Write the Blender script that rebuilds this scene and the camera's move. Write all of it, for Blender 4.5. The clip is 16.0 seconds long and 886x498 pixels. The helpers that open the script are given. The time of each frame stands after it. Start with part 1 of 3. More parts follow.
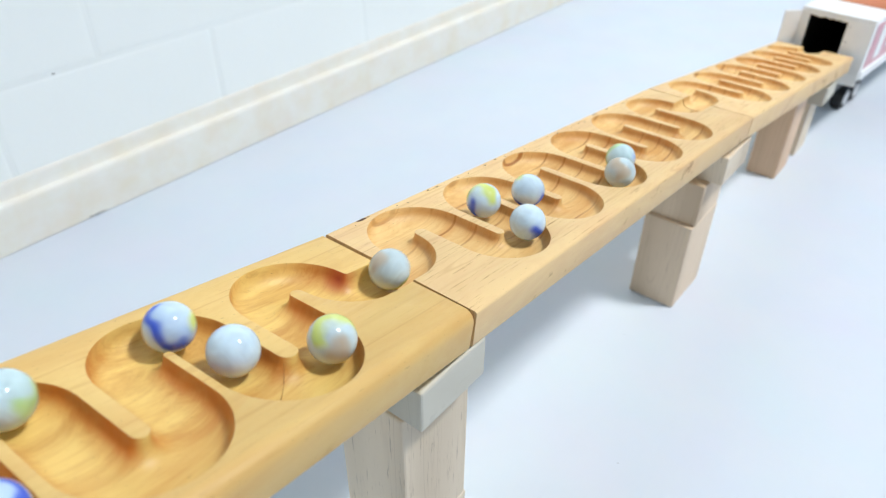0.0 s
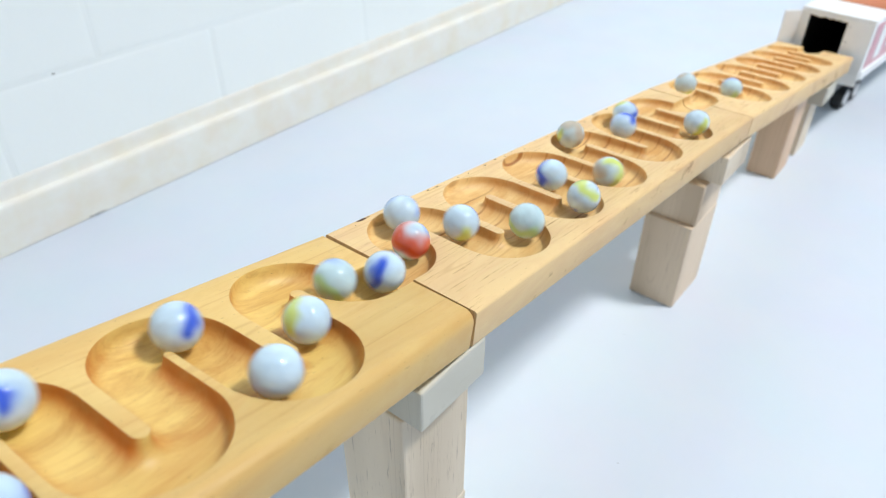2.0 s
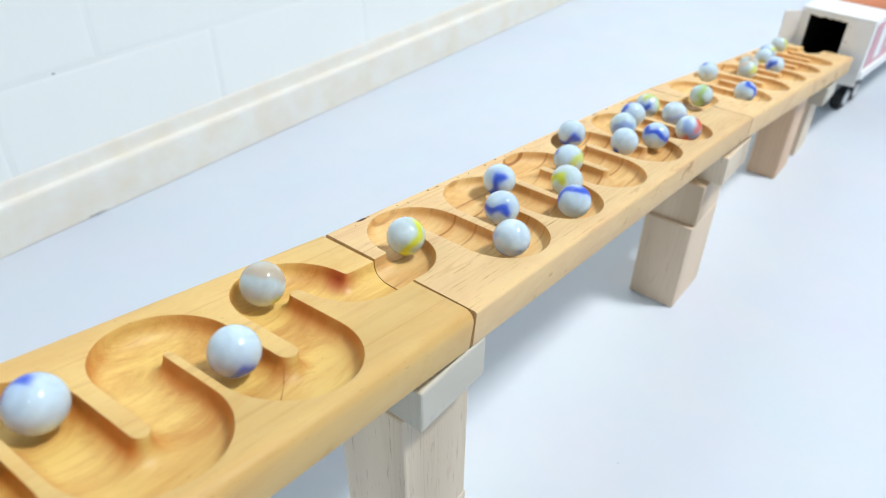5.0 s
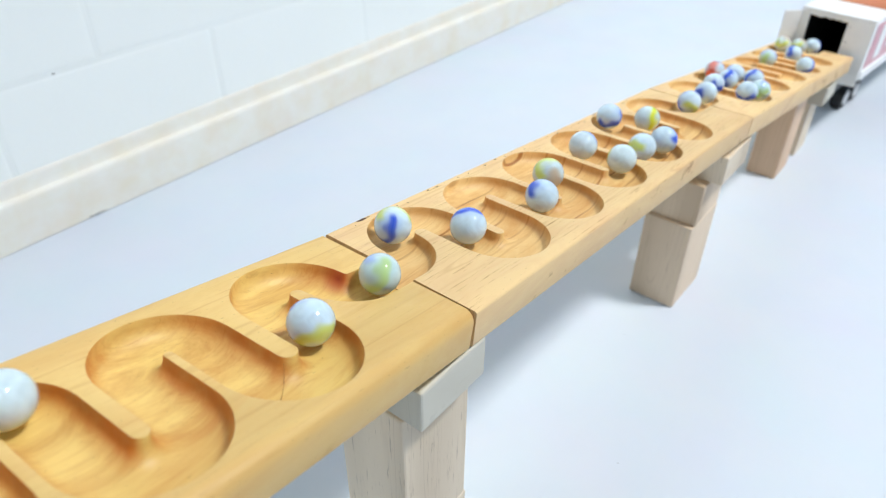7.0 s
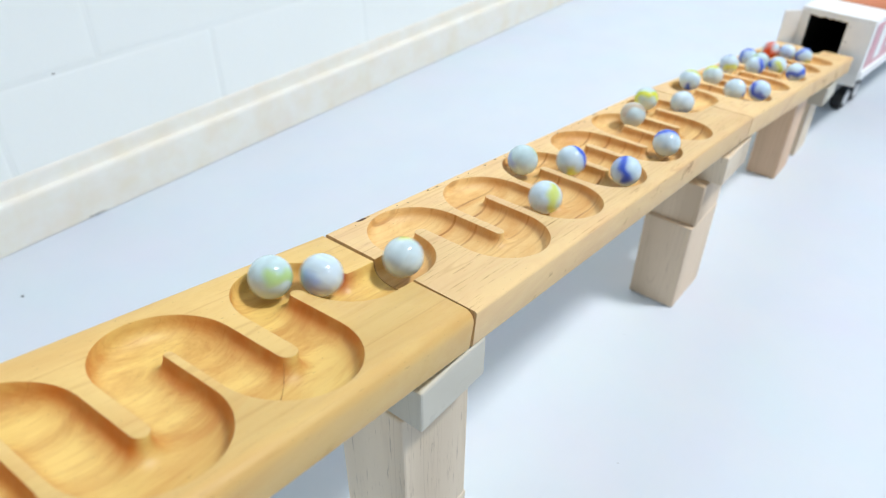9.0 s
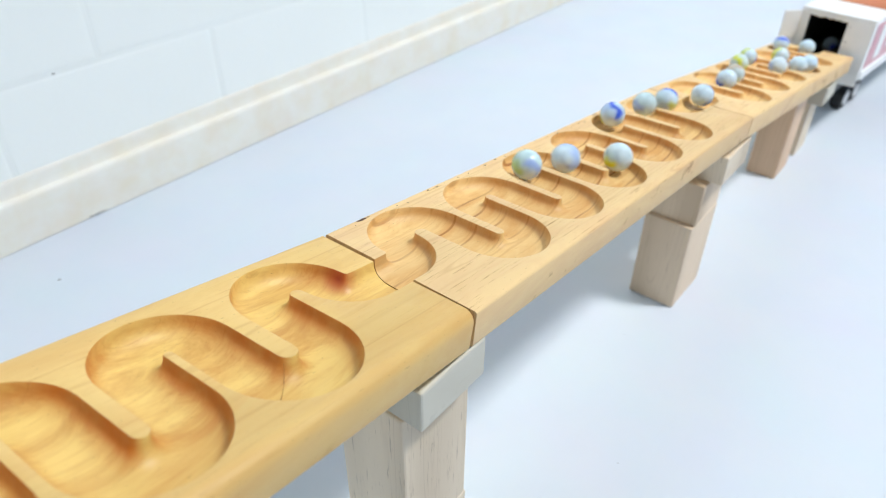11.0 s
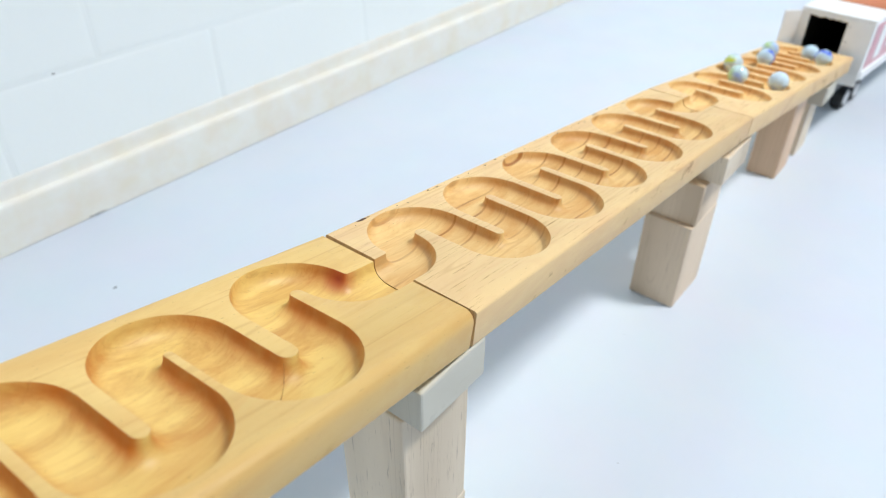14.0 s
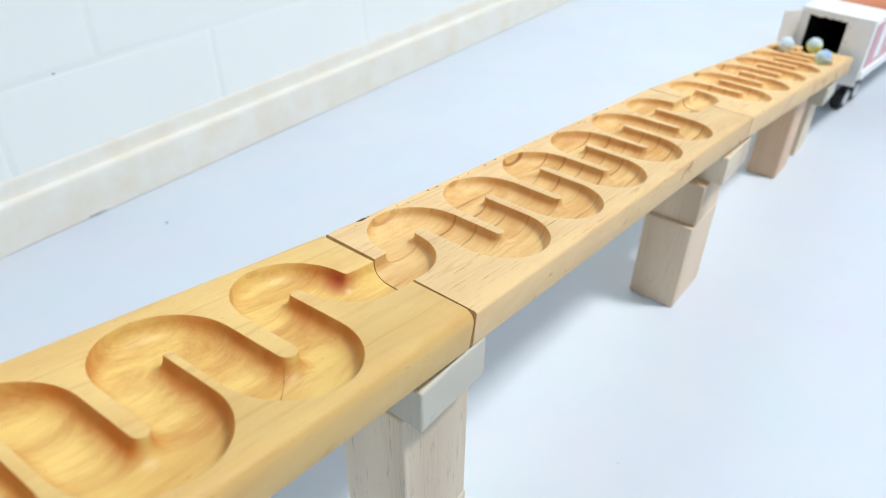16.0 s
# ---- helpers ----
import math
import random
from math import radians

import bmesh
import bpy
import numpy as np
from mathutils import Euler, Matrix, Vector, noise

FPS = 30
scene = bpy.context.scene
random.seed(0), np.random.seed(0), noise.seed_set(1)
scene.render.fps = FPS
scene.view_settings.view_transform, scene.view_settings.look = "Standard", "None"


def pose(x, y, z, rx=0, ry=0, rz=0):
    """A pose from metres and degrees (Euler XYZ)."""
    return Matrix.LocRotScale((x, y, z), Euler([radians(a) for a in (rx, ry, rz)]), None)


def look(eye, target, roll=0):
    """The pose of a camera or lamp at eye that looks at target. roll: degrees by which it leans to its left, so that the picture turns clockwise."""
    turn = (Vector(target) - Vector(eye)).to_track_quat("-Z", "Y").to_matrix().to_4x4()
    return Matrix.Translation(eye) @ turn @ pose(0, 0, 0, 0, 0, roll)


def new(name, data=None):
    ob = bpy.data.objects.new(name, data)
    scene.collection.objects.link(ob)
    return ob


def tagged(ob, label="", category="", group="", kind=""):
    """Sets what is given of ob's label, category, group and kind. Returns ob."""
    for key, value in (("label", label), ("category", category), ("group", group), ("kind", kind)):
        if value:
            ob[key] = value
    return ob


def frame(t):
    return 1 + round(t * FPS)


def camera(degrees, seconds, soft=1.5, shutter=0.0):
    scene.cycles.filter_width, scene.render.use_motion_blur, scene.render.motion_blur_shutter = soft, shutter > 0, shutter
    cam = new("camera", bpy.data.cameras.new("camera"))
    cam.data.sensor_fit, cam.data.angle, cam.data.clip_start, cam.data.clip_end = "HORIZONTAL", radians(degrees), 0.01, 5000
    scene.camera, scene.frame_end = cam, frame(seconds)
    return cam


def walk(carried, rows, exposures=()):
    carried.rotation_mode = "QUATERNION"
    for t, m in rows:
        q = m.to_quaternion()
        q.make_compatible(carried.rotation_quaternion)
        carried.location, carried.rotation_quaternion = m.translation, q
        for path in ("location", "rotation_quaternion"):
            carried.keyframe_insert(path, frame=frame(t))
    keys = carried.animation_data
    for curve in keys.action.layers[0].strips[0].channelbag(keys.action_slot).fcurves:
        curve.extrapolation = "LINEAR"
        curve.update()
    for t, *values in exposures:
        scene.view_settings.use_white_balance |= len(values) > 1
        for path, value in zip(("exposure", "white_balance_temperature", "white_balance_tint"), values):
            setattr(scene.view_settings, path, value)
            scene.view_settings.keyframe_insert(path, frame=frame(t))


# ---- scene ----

cam = camera(65.25, 16.0, soft=1.1, shutter=0.2)
cam.data.dof.use_dof, cam.data.dof.focus_distance, cam.data.dof.aperture_fstop = True, 0.28, 12.0
EYE = Vector((-0.1585, -0.1097, 0.3600))
AIM = EYE + Vector((math.cos(radians(38.49)) * math.cos(radians(35.92)),
                    math.sin(radians(38.49)) * math.cos(radians(35.92)), -math.sin(radians(35.92))))
walk(cam, [(0.0, look(EYE, AIM, 0.54)), (16.0, look(EYE, AIM, 0.54))])

# ---- light: a key lamp on the ceiling and five added fill lamps ----
world = bpy.data.worlds.new("world")
scene.world = world
world.use_nodes = True
world.node_tree.nodes["Background"].inputs[0].default_value = (0.8, 0.9, 1.0, 1)
world.node_tree.nodes["Background"].inputs[1].default_value = 0.3
scene.view_settings.exposure = 0.0
LAMP_SPOTS = [(1.0, -1.16), (-1.4, -1.3), (3.4, -1.0), (0.95, -3.2), (-1.6, -3.2), (3.4, -3.2)]
CEIL = 2.65
for i, (lx, ly) in enumerate(LAMP_SPOTS):
    lamp = bpy.data.lights.new("key_fill_lamp", "AREA")
    lamp.shape, lamp.size, lamp.size_y = "RECTANGLE", 0.40, 0.40
    # the first is the key; the other five are weak fill, added and bluer
    lamp.energy = (82, 6, 8, 9, 3, 3)[i]
    lamp.color = (0.985, 0.99, 0.985) if i == 0 else (0.86, 0.93, 1.0)
    ob = new("key_fill_lamp", lamp)
    ob.location = (lx, ly, CEIL - 0.045)

# ---- materials ----


def nodes_of(name):
    m = bpy.data.materials.new(name)
    m.use_nodes = True
    nt = m.node_tree
    return m, nt, nt.nodes["Principled BSDF"]


def add(nt, kind, **kw):
    n = nt.nodes.new(kind)
    for k, v in kw.items():
        n.inputs[k].default_value = v
    return n


def ramp(nt, stops):
    n = nt.nodes.new("ShaderNodeValToRGB")
    e = n.color_ramp.elements
    while len(e) < len(stops):
        e.new(0.5)
    for el, (p, c) in zip(e, stops):
        el.position, el.color = p, (*c, 1) if len(c) == 3 else c
    return n


def coords(nt, scale, space="Object"):
    tc = nt.nodes.new("ShaderNodeTexCoord")
    mp = nt.nodes.new("ShaderNodeMapping")
    mp.inputs["Scale"].default_value = scale
    nt.links.new(tc.outputs[space], mp.inputs["Vector"])
    return mp.outputs["Vector"]


def bump(nt, bsdf, height, strength, distance):
    b = add(nt, "ShaderNodeBump", Strength=strength, Distance=distance)
    nt.links.new(height, b.inputs["Height"])
    nt.links.new(b.outputs["Normal"], bsdf.inputs["Normal"])


def mix(nt, fac, a, b, kind="MIX"):
    n = nt.nodes.new("ShaderNodeMix")
    n.data_type, n.blend_type = "RGBA", kind
    for sock, v in ((n.inputs[0], fac), (n.inputs[6], a), (n.inputs[7], b)):
        if isinstance(v, (int, float)):
            sock.default_value = v
        elif isinstance(v, tuple):
            sock.default_value = (*v, 1)
        else:
            nt.links.new(v, sock)
    return n.outputs[2]


def wood(name, light, dark, ring, along="x", rough=0.45, pores=0.35, seed=0.0, ring_scale=1.0, blotch=0.25, stain=0.0, stain_colour=(0.4, 0.18, 0.05), wall_shade=0.0, shade_colour=None, knot=None, lines=0.0):
    """Sawn softwood: growth rings run along one axis, with pores, blotches and a faint saw relief."""
    m, nt, bsdf = nodes_of(name)
    ax = {"x": (4, 95, 6), "z": (95, 95, 6)}[along]
    v = coords(nt, ax)
    off = nt.nodes.new("ShaderNodeVectorMath")
    off.operation = "ADD"
    off.inputs[1].default_value = (seed, seed * 1.7, seed * 0.6)
    info = nt.nodes.new("ShaderNodeObjectInfo")
    sc = nt.nodes.new("ShaderNodeVectorMath")
    sc.operation = "SCALE"
    sc.inputs[0].default_value = (31, 17, 23)
    nt.links.new(info.outputs["Random"], sc.inputs["Scale"])
    o2 = nt.nodes.new("ShaderNodeVectorMath")
    o2.operation = "ADD"
    nt.links.new(v, off.inputs[0])
    nt.links.new(off.outputs[0], o2.inputs[0])
    nt.links.new(sc.outputs[0], o2.inputs[1])
    v = o2.outputs[0]
    rings = add(nt, "ShaderNodeTexNoise", Scale=0.75 * ring_scale, Detail=1.5, Roughness=0.45, Distortion=0.2)
    fine = add(nt, "ShaderNodeTexNoise", Scale=9.0, Detail=4.0, Roughness=0.7)
    big = add(nt, "ShaderNodeTexNoise", Scale=0.22, Detail=2.0)
    for n in (rings, fine, big):
        nt.links.new(v, n.inputs["Vector"])
    half = tuple(0.5 * a + 0.5 * b for a, b in zip(light, dark))
    r1 = ramp(nt, [(0.405, light), (0.43, half), (0.44, light), (0.500, light), (0.508, dark), (0.511, dark), (0.515, light), (0.585, light), (0.605, half), (0.615, light)])
    nt.links.new(rings.outputs[0], r1.inputs[0])
    c = mix(nt, ring, light, r1.outputs[0])
    r2 = ramp(nt, [(0.60, (0, 0, 0)), (0.70, (1, 1, 1))])
    nt.links.new(fine.outputs[0], r2.inputs[0])
    pm = nt.nodes.new("ShaderNodeMath")
    pm.operation = "MULTIPLY"
    pm.inputs[1].default_value = pores
    nt.links.new(r2.outputs[0], pm.inputs[0])
    c = mix(nt, pm.outputs[0], c, tuple(0.75 * x for x in dark))
    r3 = ramp(nt, [(0.35, (1.06, 1.03, 0.98)), (0.65, (1 - blotch, 1 - blotch * 1.2, 1 - blotch * 1.5))])
    nt.links.new(big.outputs[0], r3.inputs[0])
    c = mix(nt, 1.0, c, r3.outputs[0], "MULTIPLY")
    if stain:
        # handling stains in uneven patches, and fine grime specks
        w2 = coords(nt, (16, 62, 62))
        patch = add(nt, "ShaderNodeTexNoise", Scale=1.0, Detail=5.0, Roughness=0.68, Distortion=0.6)
        specks = add(nt, "ShaderNodeTexNoise", Scale=26.0, Detail=2.0, Roughness=0.6)
        nt.links.new(w2, patch.inputs["Vector"])
        nt.links.new(w2, specks.inputs["Vector"])
        r4 = ramp(nt, [(0.43, (0, 0, 0)), (0.66, (stain,) * 3)])
        nt.links.new(patch.outputs[0], r4.inputs[0])
        amount = r4.outputs[0]
        c = mix(nt, amount, c, stain_colour)
        r5 = ramp(nt, [(0.68, (0, 0, 0)), (0.76, (0.55,) * 3)])
        nt.links.new(specks.outputs[0], r5.inputs[0])
        c = mix(nt, r5.outputs[0], c, tuple(0.4 * x for x in stain_colour))
    if lines:
        # late-wood lines, a few to the board's width, cut across by the groove
        wave = add(nt, "ShaderNodeTexWave", Scale=27.0, Distortion=3.2, Detail=2.0, **{"Detail Scale": 1.2})
        wave.bands_direction = "Y"
        fade = add(nt, "ShaderNodeTexNoise", Scale=1.0, Detail=2.0)
        nt.links.new(coords(nt, (0.25, 1, 0.06)), wave.inputs["Vector"])
        nt.links.new(coords(nt, (22, 60, 60)), fade.inputs["Vector"])
        ra = ramp(nt, [(0.965, (0, 0, 0)), (0.994, (lines,) * 3)])
        rb = ramp(nt, [(0.42, (0.05,) * 3), (0.66, (1, 1, 1))])
        nt.links.new(wave.outputs["Fac"], ra.inputs[0])
        nt.links.new(fade.outputs[0], rb.inputs[0])
        c = mix(nt, mix(nt, 1.0, ra.outputs[0], rb.outputs[0], "MULTIPLY"), c, tuple(0.8 * x for x in dark))
    if wall_shade:
        # shade on the end-grain groove walls, painted into their colour and broken by noise
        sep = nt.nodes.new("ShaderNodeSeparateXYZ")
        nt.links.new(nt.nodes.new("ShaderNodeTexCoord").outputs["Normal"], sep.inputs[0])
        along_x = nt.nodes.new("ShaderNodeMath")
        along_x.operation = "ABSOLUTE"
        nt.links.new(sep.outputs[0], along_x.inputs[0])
        r6 = ramp(nt, [(0.22, (0, 0, 0)), (0.60, (0.35 * wall_shade,) * 3), (0.93, (wall_shade,) * 3)])
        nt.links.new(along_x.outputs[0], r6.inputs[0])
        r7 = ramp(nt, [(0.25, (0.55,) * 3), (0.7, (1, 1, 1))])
        shade_noise = add(nt, "ShaderNodeTexNoise", Scale=70.0, Detail=3.0, Roughness=0.6)
        nt.links.new(coords(nt, (1, 1, 1)), shade_noise.inputs["Vector"])
        nt.links.new(shade_noise.outputs[0], r7.inputs[0])
        c = mix(nt, mix(nt, 1.0, r6.outputs[0], r7.outputs[0], "MULTIPLY"), c, shade_colour or dark)
    if knot:
        # a dark red knot, cut open by the groove
        gap = nt.nodes.new("ShaderNodeVectorMath")
        gap.operation = "DISTANCE"
        gap.inputs[1].default_value = knot
        nt.links.new(coords(nt, (1, 1, 1)), gap.inputs[0])
        r8 = ramp(nt, [(0.001, (0.95,) * 3), (0.0035, (0.6,) * 3), (0.0095, (0, 0, 0))])
        r8.color_ramp.interpolation = "EASE"
        nt.links.new(gap.outputs["Value"], r8.inputs[0])
        c = mix(nt, r8.outputs[0], c, (0.46, 0.055, 0.014))
    nt.links.new(c, bsdf.inputs["Base Color"])
    rr = ramp(nt, [(0.3, (rough - 0.08,) * 3), (0.7, (rough + 0.12,) * 3)])
    nt.links.new(fine.outputs[0], rr.inputs[0])
    nt.links.new(rr.outputs[0], bsdf.inputs["Roughness"])
    bump(nt, bsdf, fine.outputs[0], 0.25, 0.0004)
    return m


def paint(name, colour, rough=0.4, grain=60.0, depth=0.0004, vary=0.06, big=4.0, tint=None):
    m, nt, bsdf = nodes_of(name)
    v = coords(nt, (1, 1, 1))
    n1 = add(nt, "ShaderNodeTexNoise", Scale=grain, Detail=4.0, Roughness=0.6)
    n2 = add(nt, "ShaderNodeTexNoise", Scale=big, Detail=3.0, Roughness=0.6)
    nt.links.new(v, n1.inputs["Vector"])
    nt.links.new(v, n2.inputs["Vector"])
    other = tint or tuple(x * (1 - 2 * vary) for x in colour)
    r = ramp(nt, [(0.35, colour), (0.7, other)])
    nt.links.new(n2.outputs[0], r.inputs[0])
    c = mix(nt, 0.12, r.outputs[0], n1.outputs[1], "OVERLAY")
    nt.links.new(c, bsdf.inputs["Base Color"])
    rr = ramp(nt, [(0.3, (max(rough - 0.08, 0.03),) * 3), (0.7, (rough + 0.1,) * 3)])
    nt.links.new(n2.outputs[0], rr.inputs[0])
    nt.links.new(rr.outputs[0], bsdf.inputs["Roughness"])
    bump(nt, bsdf, n1.outputs[0], 0.25, depth)
    return m


def glass_marble(name, base, vein, width, halo=None, accent=None, ring=False):
    """Milky glass with a soft ribbon of colour on one side and, at times, a narrow second streak; they lie differently in each marble."""
    m, nt, bsdf = nodes_of(name)
    tc = nt.nodes.new("ShaderNodeTexCoord")
    info = nt.nodes.new("ShaderNodeObjectInfo")
    rot = nt.nodes.new("ShaderNodeVectorRotate")
    rot.rotation_type = "AXIS_ANGLE"
    rot.inputs["Axis"].default_value = (0.5, 0.3, 0.8)

    def math_node(op, a, b=0.0):
        n = nt.nodes.new("ShaderNodeMath")
        n.operation = op
        for sock, v in zip(n.inputs, (a, b)):
            if isinstance(v, (int, float)):
                sock.default_value = v
            else:
                nt.links.new(v, sock)
        return n.outputs[0]

    def soft(value, stops):
        r = ramp(nt, [(p, (k, k, k)) for p, k in stops])
        r.color_ramp.interpolation = "EASE"
        nt.links.new(value, r.inputs[0])
        return r.outputs[0]
    nt.links.new(tc.outputs["Object"], rot.inputs["Vector"])
    nt.links.new(math_node("MULTIPLY", info.outputs["Random"], 40.0), rot.inputs["Angle"])
    warp = add(nt, "ShaderNodeTexNoise", Scale=70.0, Detail=1.5, Roughness=0.5)
    mist = add(nt, "ShaderNodeTexNoise", Scale=130.0, Detail=3.0, Roughness=0.6, Distortion=0.8)
    for n in (warp, mist):
        nt.links.new(rot.outputs[0], n.inputs["Vector"])
    sep = nt.nodes.new("ShaderNodeSeparateXYZ")
    nt.links.new(rot.outputs[0], sep.inputs[0])
    bend = math_node("MULTIPLY", math_node("SUBTRACT", warp.outputs[0], 0.5), 1.5)
    ribbon = math_node("ADD", math_node("MULTIPLY", sep.outputs[0], 122.0), bend)      # -1 to 1 across the marble
    dist = math_node("ABSOLUTE", math_node("SUBTRACT", ribbon, 0.30))
    side = soft(math_node("ADD", math_node("MULTIPLY", sep.outputs[1], 61.0), 0.5), [(0.30, 0.75 if ring else 0.0), (0.52, 1)])
    cloud = ramp(nt, [(0.35, base), (0.70, tuple(0.80 * x for x in base))])
    nt.links.new(mist.outputs[0], cloud.inputs[0])
    c = cloud.outputs[0]
    if halo:
        c = mix(nt, math_node("MULTIPLY", math_node("MULTIPLY", soft(dist, [(0.0, 1), (0.75, 0)]), side), 0.6), c, halo)
    c = mix(nt, math_node("MULTIPLY", soft(dist, [(0.0, 1), (width * 0.35, 0.9), (width, 0)]), side), c, vein)
    if accent:
        streak = math_node("ABSOLUTE", math_node("SUBTRACT", math_node("ADD", math_node("MULTIPLY", sep.outputs[2], 122.0), bend), 0.45))
        other = soft(math_node("ADD", math_node("MULTIPLY", sep.outputs[1], -61.0), 0.5), [(0.40, 0), (0.62, 1)])
        c = mix(nt, math_node("MULTIPLY", soft(streak, [(0.0, 0.95), (0.14, 0.85), (0.38, 0)]), other), c, accent)
    nt.links.new(c, bsdf.inputs["Base Color"])
    bsdf.inputs["Roughness"].default_value = 0.08
    bsdf.inputs["IOR"].default_value = 1.5
    bsdf.inputs["Subsurface Weight"].default_value = 0.5
    bsdf.inputs["Subsurface Radius"].default_value = (0.9, 1.0, 1.0)
    bsdf.inputs["Subsurface Scale"].default_value = 0.004
    return m


M_BOARD_OLD = wood("varnished_pine", (0.815, 0.578, 0.218), (0.56, 0.28, 0.07), 0.34, rough=0.42, pores=0.22, seed=3.1, ring_scale=0.5, blotch=0.18, stain=0.38, stain_colour=(0.62, 0.31, 0.08))
# the routed woods have the shade of their groove walls painted in
M_ROUTED_OLD = wood("routed_varnished_pine", (0.86, 0.63, 0.205), (0.50, 0.19, 0.03), 0.20, rough=0.46, pores=0.30, seed=3.1, ring_scale=0.7, blotch=0.16, stain=0.75, stain_colour=(0.55, 0.25, 0.05), wall_shade=0.95, shade_colour=(0.62, 0.165, 0.016), knot=(0.3112, 0.0545, -0.0032))
M_BOARD = wood("planed_pine", (0.825, 0.605, 0.308), (0.46, 0.22, 0.07), 0.26, rough=0.50, pores=0.85, seed=7.7, ring_scale=1.0, blotch=0.16, stain=0.45, stain_colour=(0.70, 0.41, 0.21))
M_ROUTED = wood("routed_pine", (0.87, 0.62, 0.275), (0.44, 0.16, 0.03), 0.28, rough=0.50, pores=0.45, seed=7.7, ring_scale=0.62, blotch=0.22, stain=0.70, stain_colour=(0.60, 0.27, 0.06), wall_shade=0.7, shade_colour=(0.70, 0.29, 0.06), lines=0.9)
M_BLOCK = wood("pale_maple", (0.835, 0.745, 0.615), (0.52, 0.42, 0.32), 0.30, along="z", pores=0.75, rough=0.55, seed=1.2)
M_BLOCK_WARM = wood("beech", (0.79, 0.655, 0.51), (0.55, 0.41, 0.29), 0.30, along="z", pores=0.45, rough=0.55, seed=4.4)
M_BLOCK_GREY = wood("greyed_maple", (0.585, 0.58, 0.52), (0.42, 0.41, 0.36), 0.3, along="x", pores=0.25, rough=0.6, seed=5.2)
M_BLOCK_TAN = wood("tan_wood", (0.74, 0.54, 0.38), (0.52, 0.34, 0.22), 0.4, along="z", pores=0.3, rough=0.5, seed=9.0)
M_FLOOR = paint("white_vinyl", (0.655, 0.715, 0.785), 0.46, 14.0, 0.0003, 0.03, 3.0, (0.625, 0.69, 0.772))
M_WALL = paint("white_block_paint", (0.93, 0.975, 0.955), 0.55, 90.0, 0.0006, 0.008, 5.0)
M_MORTAR = paint("painted_mortar", (0.92, 0.965, 0.945), 0.5, 120.0, 0.0005, 0.03, 9.0)
M_BASE = paint("cream_vinyl", (0.87, 0.865, 0.80), 0.66, 40.0, 0.0003, 0.05, 30.0, (0.84, 0.79, 0.67))
M_CEIL = paint("ceiling_grey", (0.30, 0.37, 0.48), 0.8, 80.0, 0.001, 0.02)
M_WHITE = paint("white_plastic", (0.93, 0.94, 0.93), 0.35, 80.0, 0.0002, 0.03, 30.0)
M_PINK = paint("pink_print", (0.70, 0.36, 0.40), 0.35, 60.0, 0.0001, 0.06, 20.0)
M_ORANGE = paint("orange_print", (0.62, 0.22, 0.10), 0.4, 60.0, 0.0001, 0.06, 20.0)
M_DARK = paint("black_inside", (0.012, 0.010, 0.009), 0.9, 60.0, 0.0002, 0.1, 20.0)
M_TYRE = paint("black_rubber", (0.016, 0.017, 0.018), 0.6, 90.0, 0.0003, 0.1, 40.0)
M_CHASSIS = paint("dark_grey_plastic", (0.06, 0.062, 0.066), 0.5, 60.0, 0.0002, 0.1, 20.0)
MILK, LIME, COBALT = (0.66, 0.82, 0.93), (0.66, 0.75, 0.17), (0.05, 0.12, 0.68)
MARBLES = {
    "white": (glass_marble("milky_glass", (0.70, 0.84, 0.93), (0.40, 0.55, 0.84), 0.5), "glossy milky blue-white glass marble"),
    "blue": (glass_marble("blue_swirl_glass", MILK, COBALT, 0.34, (0.26, 0.42, 0.82)), "milky glass marble with a blue swirl"),
    "mixed": (glass_marble("blue_and_lime_glass", MILK, COBALT, 0.30, (0.28, 0.45, 0.82), LIME), "milky glass marble with blue and lime streaks"),
    "yellow": (glass_marble("yellow_swirl_glass", (0.68, 0.82, 0.87), (0.72, 0.76, 0.05), 0.34, (0.50, 0.68, 0.45)), "milky glass marble with a yellow-lime swirl"),
    "green": (glass_marble("green_swirl_glass", (0.62, 0.79, 0.83), (0.48, 0.68, 0.30), 0.36, (0.46, 0.66, 0.60), (0.36, 0.50, 0.82)), "milky glass marble with a pale green swirl"),
    "red": (glass_marble("red_swirl_glass", MILK, (0.74, 0.09, 0.02), 0.68, (0.70, 0.45, 0.36), (0.36, 0.50, 0.82), True), "milky glass marble with an orange-red swirl"),
    "grey": (glass_marble("grey_glass", (0.62, 0.75, 0.79), (0.55, 0.47, 0.36), 0.5, (0.50, 0.58, 0.56), LIME), "grey-white glass marble with faint tan streaks"),
}


# ---- mesh helpers ----


def mesh_of(name, bm, material, smooth=None):
    me = bpy.data.meshes.new(name)
    bm.to_mesh(me)
    bm.free()
    if material:
        me.materials.append(material)
    if smooth is not None:
        me.polygons.foreach_set("use_smooth", [True] * len(me.polygons))
        me.set_sharp_from_angle(angle=radians(smooth))
    return me


def part(name, bm, material, parent, label="", smooth=None, m=None):
    ob = new(name, mesh_of(name, bm, material, smooth))
    ob.parent = parent
    if m is not None:
        ob.matrix_basis = m
    return tagged(ob, label)


